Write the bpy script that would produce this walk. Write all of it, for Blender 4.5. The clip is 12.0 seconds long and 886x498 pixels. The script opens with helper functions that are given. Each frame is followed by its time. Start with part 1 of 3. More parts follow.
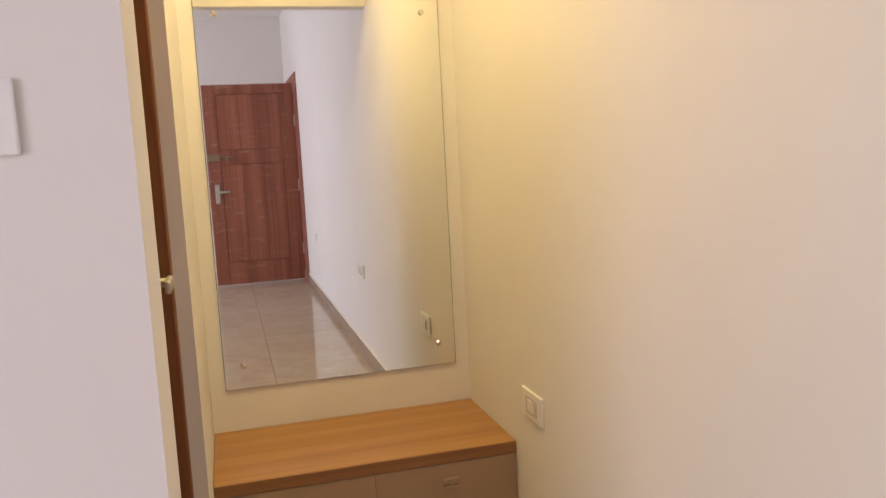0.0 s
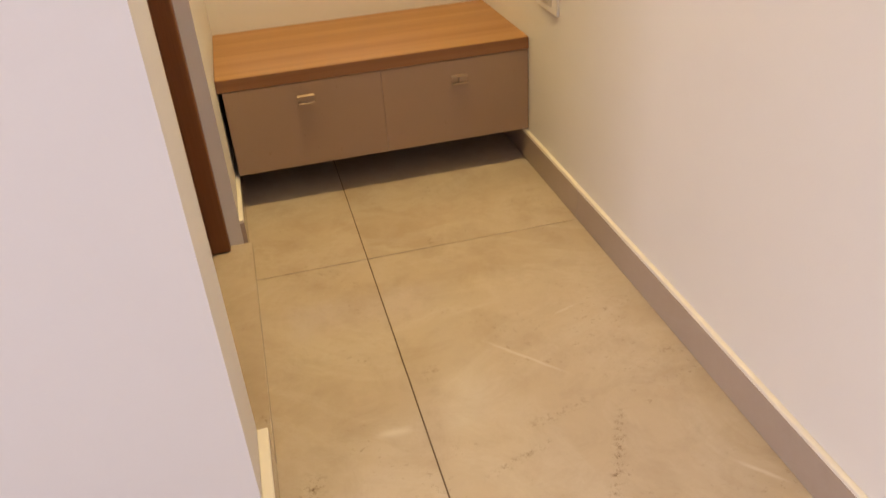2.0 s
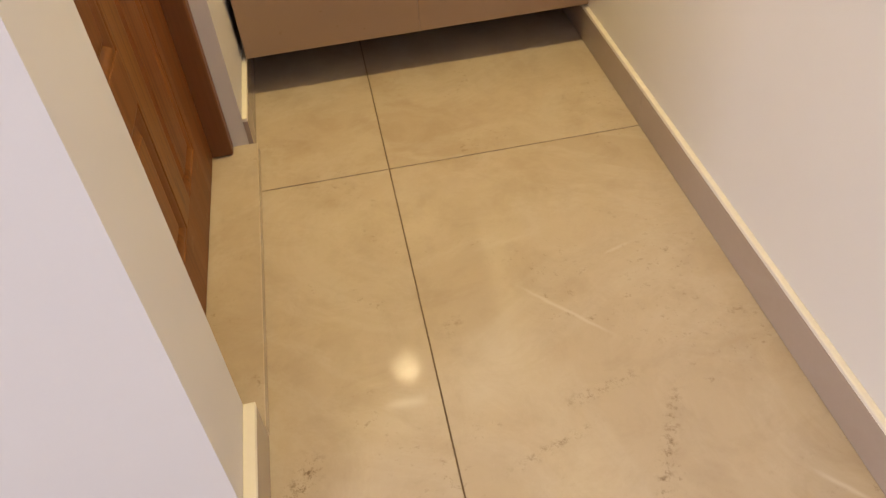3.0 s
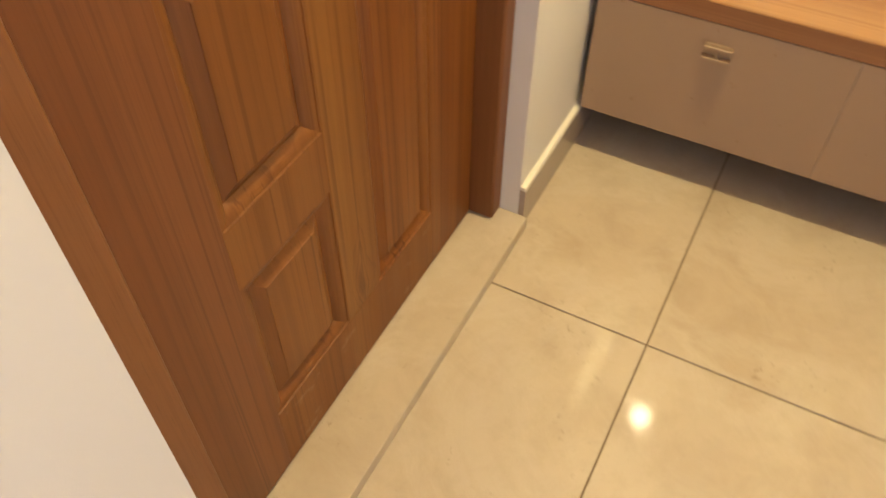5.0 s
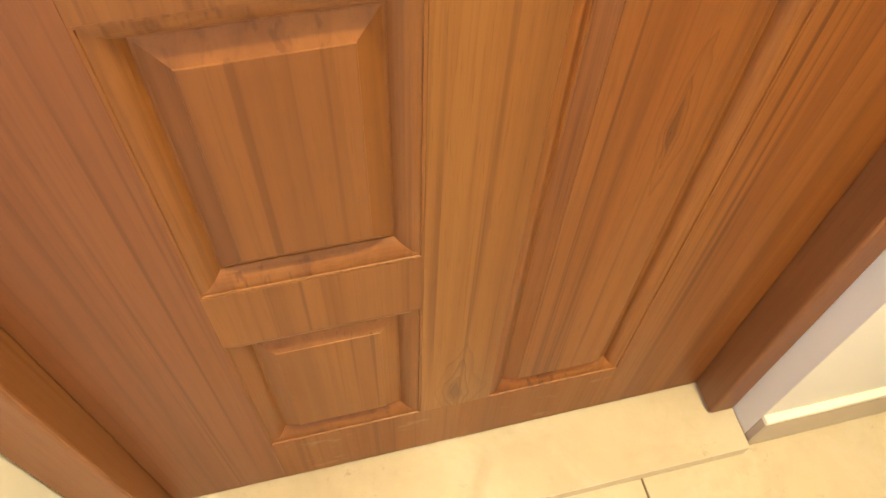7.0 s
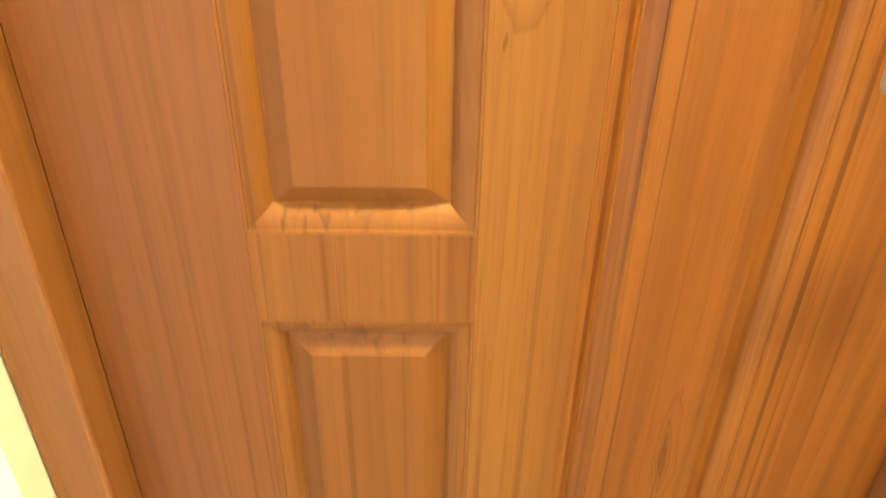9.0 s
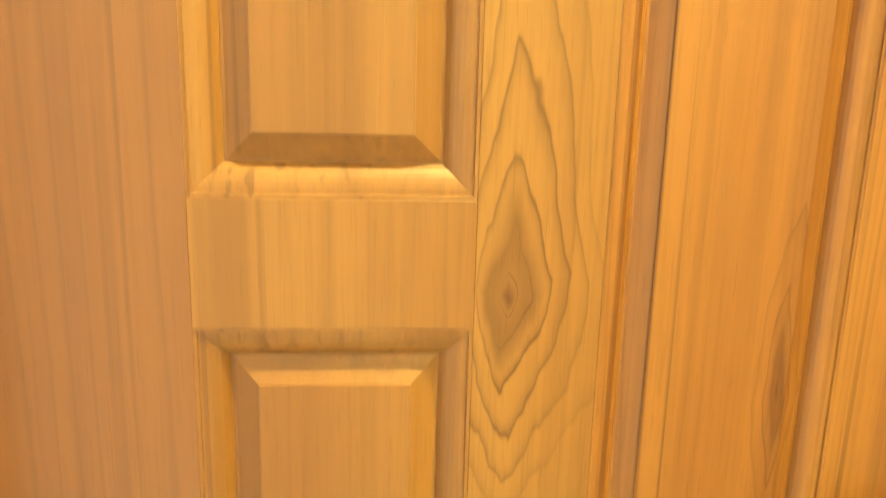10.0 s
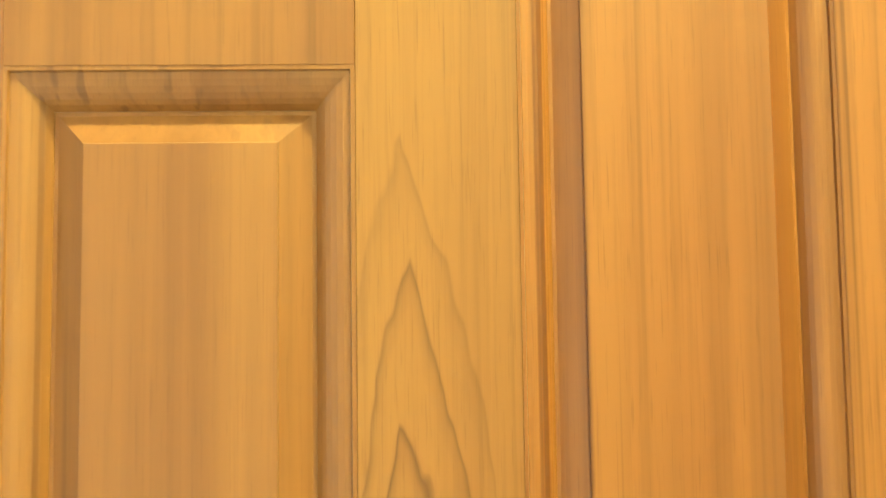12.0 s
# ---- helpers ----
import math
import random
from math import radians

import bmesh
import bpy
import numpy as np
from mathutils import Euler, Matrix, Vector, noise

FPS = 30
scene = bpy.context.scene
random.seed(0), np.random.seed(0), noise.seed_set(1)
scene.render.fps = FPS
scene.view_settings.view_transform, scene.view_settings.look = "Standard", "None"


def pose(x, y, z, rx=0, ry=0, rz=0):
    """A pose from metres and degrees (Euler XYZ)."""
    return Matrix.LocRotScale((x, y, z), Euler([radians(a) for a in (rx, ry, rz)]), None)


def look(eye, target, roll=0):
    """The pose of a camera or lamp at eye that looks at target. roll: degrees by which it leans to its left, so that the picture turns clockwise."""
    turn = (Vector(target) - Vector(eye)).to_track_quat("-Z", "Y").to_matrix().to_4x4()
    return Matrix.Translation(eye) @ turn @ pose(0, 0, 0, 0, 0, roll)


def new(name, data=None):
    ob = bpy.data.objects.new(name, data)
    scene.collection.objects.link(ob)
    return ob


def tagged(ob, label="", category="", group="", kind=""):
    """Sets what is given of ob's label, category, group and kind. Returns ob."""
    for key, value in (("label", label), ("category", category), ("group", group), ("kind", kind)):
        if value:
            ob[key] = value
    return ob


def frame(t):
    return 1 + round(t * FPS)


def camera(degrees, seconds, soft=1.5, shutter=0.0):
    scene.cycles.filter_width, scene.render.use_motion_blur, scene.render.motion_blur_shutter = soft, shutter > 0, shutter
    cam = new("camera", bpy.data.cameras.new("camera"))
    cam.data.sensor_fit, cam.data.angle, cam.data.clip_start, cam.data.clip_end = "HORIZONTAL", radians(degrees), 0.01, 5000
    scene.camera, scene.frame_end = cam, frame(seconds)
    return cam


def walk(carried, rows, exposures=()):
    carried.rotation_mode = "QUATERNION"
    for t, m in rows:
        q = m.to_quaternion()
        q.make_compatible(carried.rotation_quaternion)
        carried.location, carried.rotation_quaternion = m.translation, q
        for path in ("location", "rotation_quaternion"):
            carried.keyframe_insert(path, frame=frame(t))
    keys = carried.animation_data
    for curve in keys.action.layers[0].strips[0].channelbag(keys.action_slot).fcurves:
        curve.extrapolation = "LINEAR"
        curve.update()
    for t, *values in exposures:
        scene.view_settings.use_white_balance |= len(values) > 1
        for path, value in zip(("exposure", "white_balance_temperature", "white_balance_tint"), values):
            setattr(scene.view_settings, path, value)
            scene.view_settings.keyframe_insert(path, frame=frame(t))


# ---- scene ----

cam = camera(58.4, 12.0, soft=1.3, shutter=0.25)
PATH = [
    (0, pose(0.075, -2.758, 1.325, 83.01, 3.00, -15.62)),
    (0.5, pose(0.076, -2.765, 1.286, 77.85, 3.46, -15.02)),
    (1, pose(0.074, -2.770, 1.234, 72.19, 3.43, -14.75)),
    (1.5, pose(0.080, -2.755, 1.200, 64.66, 3.41, -14.64)),
    (2, look((0.104, -2.699, 1.127), (0.47, -1.037, 0.077), -4.3)),
    (2.5, look((0.158, -2.521, 1.111), (0.458, -0.995, -0.146), -5.2)),
    (2.7, look((0.18, -2.451, 1.11), (0.44, -0.959, -0.197), -5.6)),
    (4.3, look((0.417, -2.005, 1.085), (0.078, -0.721, -0.41), -4.0)),
    (4.5, look((0.401, -1.917, 1.094), (0.0, -0.649, -0.4), -2.7)),
    (5, look((0.343, -1.742, 1.13), (-0.27, -0.573, -0.373), 0.2)),
    (5.5, look((0.292, -1.563, 1.166), (-0.563, -0.567, -0.343), 4.7)),
    (6, look((0.277, -1.437, 1.154), (-0.755, -0.685, -0.385), 3.5)),
    (6.5, look((0.213, -1.313, 1.108), (-0.773, -0.85, -0.57), 2.4)),
    (6.7, look((0.207, -1.293, 1.094), (-0.758, -0.922, -0.618), 2.2)),
    (8.3, pose(0.388, -1.181, 1.150, 42.42, -0.31, 90.75)),
    (8.6, pose(0.391, -1.217, 1.190, 46.37, -0.94, 89.49)),
    (9, pose(0.416, -1.220, 1.243, 56.00, -0.90, 89.74)),
    (9.3, pose(0.428, -1.226, 1.276, 63.58, -1.40, 89.46)),
    (9.5, pose(0.426, -1.233, 1.302, 68.54, -1.33, 88.35)),
    (9.7, pose(0.398, -1.246, 1.356, 70.21, -2.11, 86.66)),
    (10, pose(0.390, -1.246, 1.377, 76.69, -1.44, 85.75)),
    (10.5, pose(0.377, -1.232, 1.430, 86.06, -0.45, 85.52)),
    (11, pose(0.354, -1.205, 1.451, 92.09, 0.62, 86.55)),
    (11.5, pose(0.362, -1.191, 1.451, 95.90, 1.30, 85.81)),
    (12, pose(0.305, -1.152, 1.458, 93.64, 0.77, 88.33)),
]
EXPOSURE = [
    (0.0, -0.10, 6700, 22),
    (0.5, -0.01, 6750, 23),
    (1.0, 0.16, 6800, 24),
    (2.0, 0.18, 6750, 22),
    (2.5, 0.19, 6600, 20),
    (4.3, 0.47, 6250, 15),
    (5.0, 0.73, 6150, 17),
    (5.5, 0.96, 5950, 14),
    (6.5, 1.45, 5800, 11),
    (8.5, 1.62, 6500, 12),
    (9.5, 2.10, 6150, -24),
    (10.5, 2.12, 5300, -36),
    (11.0, 2.02, 5100, -36),
    (11.5, 1.97, 5050, -36),
    (12.0, 1.88, 5050, -36),
]
walk(cam, PATH, EXPOSURE)

# ---- world and light ----
world = bpy.data.worlds.new("world")
scene.world = world
world.use_nodes = True
wn = world.node_tree.nodes
sky = wn.new("ShaderNodeTexSky")
sky.sky_type = 'NISHITA'
sky.sun_disc = False
sky.sun_elevation, sky.sun_rotation = radians(48), radians(80)
world.node_tree.links.new(sky.outputs[0], wn["Background"].inputs[0])
wn["Background"].inputs[1].default_value = 0.12

sun = new("sun", bpy.data.lights.new("sun", 'SUN'))
sun.data.energy, sun.data.angle, sun.data.color = 3.0, radians(0.5), (1.0, 0.95, 0.88)
sun.matrix_world = look((6, 1, 7), (0, 0, 0))


def area_lamp(name, m, sx, sy, power, color, shape='RECTANGLE'):
    ob = new(name, bpy.data.lights.new(name, 'AREA'))
    ob.data.shape, ob.data.size, ob.data.size_y = shape, sx, sy
    ob.data.energy, ob.data.color = power, color
    ob.matrix_world = m
    return ob


# daylight in the hall window's opening, and the downlight of the passage
area_lamp("window_daylight", look((-3.58, -4.9, 1.35), (0.9, -4.9, 1.1)), 2.6, 1.9, 128, (0.84, 0.87, 1.0))
DOWN = (0.29, -0.745, 2.8)
lamp = area_lamp("downlight_glow", look((DOWN[0], DOWN[1], DOWN[2] - 0.012), (DOWN[0], DOWN[1] - 0.001, 0)), 0.085, 0.085, 18, (1.0, 0.81, 0.35), 'DISK')
lamp.data.spread = radians(150)


# ---- materials ----
class Nodes:
    """Short hands for building a node material."""

    def __init__(self, name):
        self.mat = bpy.data.materials.new(name)
        self.mat.use_nodes = True
        self.tree = self.mat.node_tree
        self.bsdf = self.tree.nodes["Principled BSDF"]

    def node(self, kind, **values):
        n = self.tree.nodes.new(kind)
        for k, v in values.items():
            n.inputs[k.replace("_", " ")].default_value = v
        return n

    def link(self, a, b):
        self.tree.links.new(a, b)

    def math(self, op, a, b=None):
        n = self.tree.nodes.new("ShaderNodeMath")
        n.operation = op
        for i, v in enumerate((a, b)):
            if v is None:
                continue
            if isinstance(v, (int, float)):
                n.inputs[i].default_value = v
            else:
                self.link(v, n.inputs[i])
        return n.outputs[0]

    def place(self, sx=1, sy=1, sz=1, random_shift=0.0):
        g = self.tree.nodes.new("ShaderNodeNewGeometry")
        m = self.tree.nodes.new("ShaderNodeMapping")
        m.inputs["Scale"].default_value = (sx, sy, sz)
        self.link(g.outputs["Position"], m.inputs["Vector"])
        if random_shift:
            info = self.tree.nodes.new("ShaderNodeObjectInfo")
            v = self.tree.nodes.new("ShaderNodeCombineXYZ")
            r = self.math('MULTIPLY', info.outputs["Random"], random_shift)
            for i in range(3):
                self.link(r, v.inputs[i])
            self.link(v.outputs[0], m.inputs["Location"])
        return m.outputs[0]

    def noise(self, vec, scale, detail=3.0, rough=0.55, distort=0.0):
        n = self.node("ShaderNodeTexNoise", Scale=scale, Detail=detail, Roughness=rough, Distortion=distort)
        self.link(vec, n.inputs["Vector"])
        return n.outputs["Fac"]

    def ramp(self, fac, *stops):
        n = self.tree.nodes.new("ShaderNodeValToRGB")
        el = n.color_ramp.elements
        while len(el) < len(stops):
            el.new(0.5)
        for e, (p, c) in zip(el, stops):
            e.position = p
            e.color = (*c, 1) if len(c) == 3 else c
        self.link(fac, n.inputs[0])
        return n.outputs[0]

    def mix(self, fac, a, b, how='MIX'):
        n = self.tree.nodes.new("ShaderNodeMix")
        n.data_type, n.blend_type = 'RGBA', how
        for i, v in ((0, fac), (6, a), (7, b)):
            if isinstance(v, (int, float)):
                n.inputs[i].default_value = v
            elif isinstance(v, tuple):
                n.inputs[i].default_value = (*v, 1)
            else:
                self.link(v, n.inputs[i])
        return n.outputs[2]

    def bump(self, height, strength, distance=0.002):
        n = self.node("ShaderNodeBump", Strength=strength, Distance=distance)
        self.link(height, n.inputs["Height"])
        self.link(n.outputs[0], self.bsdf.inputs["Normal"])

    def out(self, color=None, rough=0.5, metal=0.0):
        for key, v in (("Base Color", color), ("Roughness", rough), ("Metallic", metal)):
            if v is None:
                continue
            if isinstance(v, tuple):
                self.bsdf.inputs[key].default_value = (*v, 1)
            elif isinstance(v, (int, float)):
                self.bsdf.inputs[key].default_value = v
            else:
                self.link(v, self.bsdf.inputs[key])
        return self.mat


def paint_material(name, a, b, rough=0.75):
    n = Nodes(name)
    p = n.place()
    big = n.noise(p, 1.3, 3)
    mid = n.noise(p, 14, 4)
    c = n.mix(n.ramp(big, (0.3, (0, 0, 0)), (0.7, (1, 1, 1))), a, b)
    c = n.mix(n.math('MULTIPLY', mid, 0.10), c, tuple(v * 0.86 for v in a))
    n.bump(n.math('ADD', n.noise(p, 260, 2), n.math('MULTIPLY', n.noise(p, 9, 2), 2.5)), 0.10, 0.0015)
    n.bsdf.inputs["Specular IOR Level"].default_value = 0.3
    return n.out(c, n.math('ADD', n.math('MULTIPLY', mid, 0.15), rough - 0.07))


def tile_material(name, a, b, c, rough=0.07, marks=False):
    n = Nodes(name)
    p = n.place(random_shift=7.0)
    w = n.place()
    cloud = n.noise(p, 2.2, 5, 0.55, 0.8)
    vein = n.noise(p, 1.7, 6, 0.62, 1.4)
    col = n.mix(n.ramp(cloud, (0.30, (0, 0, 0)), (0.70, (1, 1, 1))), a, b)
    col = n.mix(n.ramp(vein, (0.44, (0, 0, 0)), (0.5, (0.38, 0.38, 0.38)), (0.56, (0, 0, 0))), col, c)
    col = n.mix(n.math('MULTIPLY', n.noise(p, 45, 5, 0.75), 0.26), col, tuple(v * 0.72 for v in a))
    dust = n.noise(w, 3.0, 6, 0.7, 0.6)
    rr = n.math('ADD', n.math('MULTIPLY', n.ramp(dust, (0.42, (0, 0, 0)), (0.75, (1, 1, 1))), 0.06), rough)
    if marks:
        # trodden dirt all over, then single scuffs and dirt trails, last a small pale smear: x, y, turn, half length,
        # half width, pale or dark
        grit = n.ramp(n.noise(w, 75, 4, 0.75), (0.50, (0, 0, 0)), (0.66, (1, 1, 1)))
        speck = n.math('MULTIPLY', n.ramp(n.noise(w, 60, 4, 0.75), (0.58, (0, 0, 0)), (0.70, (1, 1, 1))),
                       n.ramp(n.noise(w, 4.6, 3, 0.6, 0.8), (0.53, (0, 0, 0)), (0.66, (1, 1, 1))))
        film_dirt = n.ramp(n.noise(w, 8.0, 6, 0.68, 0.5), (0.46, (0, 0, 0)), (0.66, (1, 1, 1)))
        col = n.mix(n.math('MULTIPLY', film_dirt, 0.20), col, (0.30, 0.20, 0.12))
        col = n.mix(n.math('MULTIPLY', speck, 0.50), col, (0.20, 0.13, 0.08))
        sep = n.tree.nodes.new("ShaderNodeSeparateXYZ")
        n.link(w, sep.inputs[0])
        wob = n.math('MULTIPLY', n.math('SUBTRACT', n.noise(w, 22, 2), 0.5), 0.012)
        for mx, my, turn, hl, hw, pale in ((0.553, -1.414, -50, 0.095, 0.004, 0.38), (0.847, -1.855, -50, 0.042, 0.0045, 0.5), (0.70, -1.28, 20, 0.03, 0.004, 0.25),
                                           (0.40, -1.50, 70, 0.10, 0.06, 0.16), (0.62, -1.74, 62, 0.13, 0.012, -0.75), (0.56, -1.60, 15, 0.07, 0.012, -0.6),
                                           (0.45, -1.69, 20, 0.08, 0.010, -0.5), (0.05, -1.66, 60, 0.05, 0.022, -0.8), (0.862, -1.49, 10, 0.02, 0.012, -0.45),
                                           (0.50, -1.86, 80, 0.05, 0.008, -0.5), (0.34, -1.40, 50, 0.03, 0.018, -0.35),
                                           (0.231, -1.549, -3, 0.034, 0.011, 0.55)):
            ca, sa = math.cos(radians(turn)), math.sin(radians(turn))
            dx, dy = n.math('SUBTRACT', sep.outputs[0], mx), n.math('ADD', n.math('SUBTRACT', sep.outputs[1], my), wob)
            u = n.math('DIVIDE', n.math('ADD', n.math('MULTIPLY', dx, ca), n.math('MULTIPLY', dy, sa)), hl)
            v = n.math('DIVIDE', n.math('SUBTRACT', n.math('MULTIPLY', dy, ca), n.math('MULTIPLY', dx, sa)), hw)
            r2 = n.math('ADD', n.math('POWER', n.math('ABSOLUTE', u), 4), n.math('MULTIPLY', v, v))
            m = n.math('MULTIPLY', n.math('EXPONENT', n.math('MULTIPLY', r2, -1.2)), abs(pale))
            if pale < 0:
                m = n.math('MULTIPLY', m, grit)
            col = n.mix(m, col, (0.74, 0.69, 0.60) if pale > 0 else (0.15, 0.09, 0.045))
    n.bump(n.noise(p, 160, 2), 0.008, 0.0004)
    return n.out(col, rr)


def wood_material(name, dark, mid, light, ring=0.012, rough=0.38, rings=0.25, random_shift=0.0, along='Z', fibre=0.16, dusty=False):
    """Long streaks at three scales and faint growth rings."""
    n = Nodes(name)
    g = n.tree.nodes.new("ShaderNodeNewGeometry")
    s = n.tree.nodes.new("ShaderNodeSeparateXYZ")
    n.link(g.outputs["Position"], s.inputs[0])

    def grain(across, length):
        v = (across, across, length) if along == 'Z' else (length, across, across)
        return n.place(*v, random_shift=random_shift)

    f = n.math('ADD', s.outputs[1], n.math('MULTIPLY', s.outputs[0 if along == 'Z' else 2], 0.35))
    f = n.math('ADD', f, n.math('MULTIPLY', n.noise(grain(17, 0.55), 1.0, 3, 0.6), 0.045))
    f = n.math('ADD', f, n.math('MULTIPLY', n.noise(grain(60, 5.0), 1.0, 2, 0.6), 0.006))
    wave = n.math('FRACT', n.math('DIVIDE', f, ring))
    late = n.ramp(wave, (0.0, (0.25, 0.25, 0.25)), (0.45, (0.0, 0.0, 0.0)), (0.86, (1, 1, 1)), (1.0, (0.25, 0.25, 0.25)))
    show = n.math('MULTIPLY', n.ramp(n.noise(grain(7, 0.8), 1.0, 2), (0.38, (0, 0, 0)), (0.68, (1, 1, 1))), rings)
    late = n.math('MULTIPLY', late, show)
    broad = n.noise(grain(9, 0.30), 1.0, 3, 0.5)
    streak = n.noise(grain(30, 0.45), 1.0, 4, 0.7)
    thin = n.noise(grain(95, 0.9), 1.0, 3, 0.6)
    fine = n.noise(grain(260, 3.0), 1.0, 3, 0.6)
    hair = n.noise(grain(620, 3.5), 1.0, 3, 0.65)
    vary = n.noise(grain(14, 1.1), 1.0, 2, 0.5)
    between = tuple(a * 0.42 + b * 0.58 for a, b in zip(dark, mid))
    c = n.mix(n.ramp(broad, (0.36, (0, 0, 0)), (0.62, (1, 1, 1))), mid, light)
    c = n.mix(n.math('MULTIPLY', n.ramp(streak, (0.50, (0, 0, 0)), (0.63, (1, 1, 1))), 0.52), c, between)
    c = n.mix(n.math('MULTIPLY', n.ramp(thin, (0.56, (0, 0, 0)), (0.62, (1, 1, 1))), 0.6), c, between)
    c = n.mix(late, c, dark)
    c = n.mix(n.math('MULTIPLY', n.ramp(fine, (0.50, (0, 0, 0)), (0.66, (1, 1, 1))), fibre * 1.5), c, between)
    pores = n.math('MULTIPLY', n.ramp(hair, (0.54, (0, 0, 0)), (0.64, (1, 1, 1))), n.ramp(vary, (0.35, (0.25, 0.25, 0.25)), (0.65, (1, 1, 1))))
    c = n.mix(n.math('MULTIPLY', pores, fibre * 2.2), c, between)
    gleam = n.math('MULTIPLY', n.ramp(hair, (0.34, (1, 1, 1)), (0.44, (0, 0, 0))), fibre * 1.6)
    c = n.mix(gleam, c, tuple(min(1.0, v * 1.22) for v in light))
    if dusty:
        # dust wiped over the boards
        wipe = n.ramp(n.noise(n.place(5, 16, 34), 1.0, 3, 0.6), (0.60, (0, 0, 0)), (0.72, (1, 1, 1)))
        c = n.mix(n.math('MULTIPLY', wipe, 0.35), c, (0.50, 0.36, 0.24))
    n.bump(n.math('ADD', fine, n.math('MULTIPLY', late, 0.6)), 0.10, 0.0008)
    n.bsdf.inputs["Specular IOR Level"].default_value = 0.5
    return n.out(c, n.math('ADD', n.math('MULTIPLY', streak, 0.18), rough - 0.09))


def teak_material(name, dark, mid, light, seed=0.0, knots=(), figure=0.45, ring=0.017, rough=0.46, streaks=0.42, dusty=False):
    """Flat-sawn teak standing upright: slow colour bands, drawn-out growth lines with one sharp edge, short pores,
    and knots with pointed loops round them: y, z, half width, reach up, reach down, number of loops."""
    n = Nodes(name)
    g = n.tree.nodes.new("ShaderNodeNewGeometry")
    s = n.tree.nodes.new("ShaderNodeSeparateXYZ")
    n.link(g.outputs["Position"], s.inputs[0])
    info = n.tree.nodes.new("ShaderNodeObjectInfo")
    shift = n.math('ADD', n.math('MULTIPLY', info.outputs["Random"], 0.0 if knots else 5.0), seed)

    def grain(across, length):
        v = n.tree.nodes.new("ShaderNodeCombineXYZ")
        n.link(n.math('MULTIPLY', n.math('ADD', s.outputs[0], shift), across), v.inputs[0])
        n.link(n.math('MULTIPLY', n.math('ADD', s.outputs[1], shift), across), v.inputs[1])
        n.link(n.math('MULTIPLY', n.math('ADD', s.outputs[2], shift), length), v.inputs[2])
        return v.outputs[0]

    def steps(fac, lo, hi):
        return n.ramp(fac, (lo, (0, 0, 0)), (hi, (1, 1, 1)))

    def line(field):
        """Slow darkening towards one sharp edge of each ring."""
        return n.ramp(n.math('FRACT', field), (0.0, (0.10, 0.10, 0.10)), (0.10, (0, 0, 0)), (0.55, (0.10, 0.10, 0.10)), (0.80, (0.40, 0.40, 0.40)), (0.93, (1, 1, 1)), (1.0, (0.10, 0.10, 0.10)))

    across = n.math('ADD', s.outputs[1], n.math('MULTIPLY', s.outputs[0], 0.5))
    slow = n.noise(grain(9, 0.55), 1.0, 2, 0.5)
    wide = n.noise(grain(22, 1.6), 1.0, 2, 0.5)
    f = n.math('ADD', across, n.math('MULTIPLY', slow, 0.11))
    f = n.math('ADD', f, n.math('MULTIPLY', wide, 0.016))
    growth = n.math('MULTIPLY', line(n.math('DIVIDE', f, ring)), n.math('MULTIPLY', steps(n.noise(grain(8, 0.7), 1.0, 2), 0.36, 0.62), figure))
    if knots:
        sway = n.math('MULTIPLY', n.math('SUBTRACT', n.noise(grain(13, 4.5), 1.0, 3, 0.6), 0.5), 0.040)
        rag = n.math('ADD', n.math('MULTIPLY', n.noise(grain(11, 2.2), 1.0, 2, 0.5), 1.3), 0.35)
        lift = n.math('MULTIPLY', n.math('SUBTRACT', n.noise(grain(26, 8), 1.0, 3, 0.6), 0.5), 0.085)
        fade = n.math('ADD', n.math('MULTIPLY', steps(n.noise(grain(15, 3), 1.0, 2), 0.36, 0.60), 0.5), 0.5)
    for ky, kz, hy, up, down, count in knots:
        dy = n.math('ABSOLUTE', n.math('DIVIDE', n.math('SUBTRACT', n.math('ADD', s.outputs[1], sway), ky), hy))
        rise = n.math('ADD', n.math('SUBTRACT', s.outputs[2], kz), lift)
        dz = n.math('MAXIMUM', n.math('DIVIDE', rise, up), n.math('DIVIDE', rise, -down))
        r = n.math('POWER', n.math('ADD', n.math('POWER', dy, 1.15), n.math('POWER', dz, 1.15)), 1 / 1.15)
        r = n.math('MULTIPLY', r, rag)
        inside = n.ramp(r, (0.0, (1, 1, 1)), (0.72, (0.85, 0.85, 0.85)), (1.0, (0, 0, 0)))
        loop = n.math('MULTIPLY', line(n.math('MULTIPLY', n.math('POWER', r, 0.72), count)), n.ramp(r, (0.0, (0.95, 0.95, 0.95)), (0.35, (0.88, 0.88, 0.88)), (0.65, (0.58, 0.58, 0.58)), (1.0, (0.28, 0.28, 0.28))))
        heart = n.ramp(r, (0.0, (0.92, 0.92, 0.92)), (0.05, (0.45, 0.45, 0.45)), (0.17, (0.62, 0.62, 0.62)), (0.24, (0.20, 0.20, 0.20)), (0.34, (0.0, 0.0, 0.0)))
        loop = n.math('MAXIMUM', n.math('MULTIPLY', loop, fade), heart)
        growth = n.math('ADD', n.math('MULTIPLY', growth, n.math('SUBTRACT', 1.0, inside)), n.math('MULTIPLY', loop, inside))
    between = tuple(a * 0.5 + b * 0.5 for a, b in zip(dark, mid))
    c = n.mix(steps(n.noise(grain(7, 0.25), 1.0, 3, 0.5), 0.36, 0.64), mid, light)
    c = n.mix(n.math('MULTIPLY', steps(n.noise(grain(26, 0.5), 1.0, 3, 0.6), 0.48, 0.66), streaks), c, between)
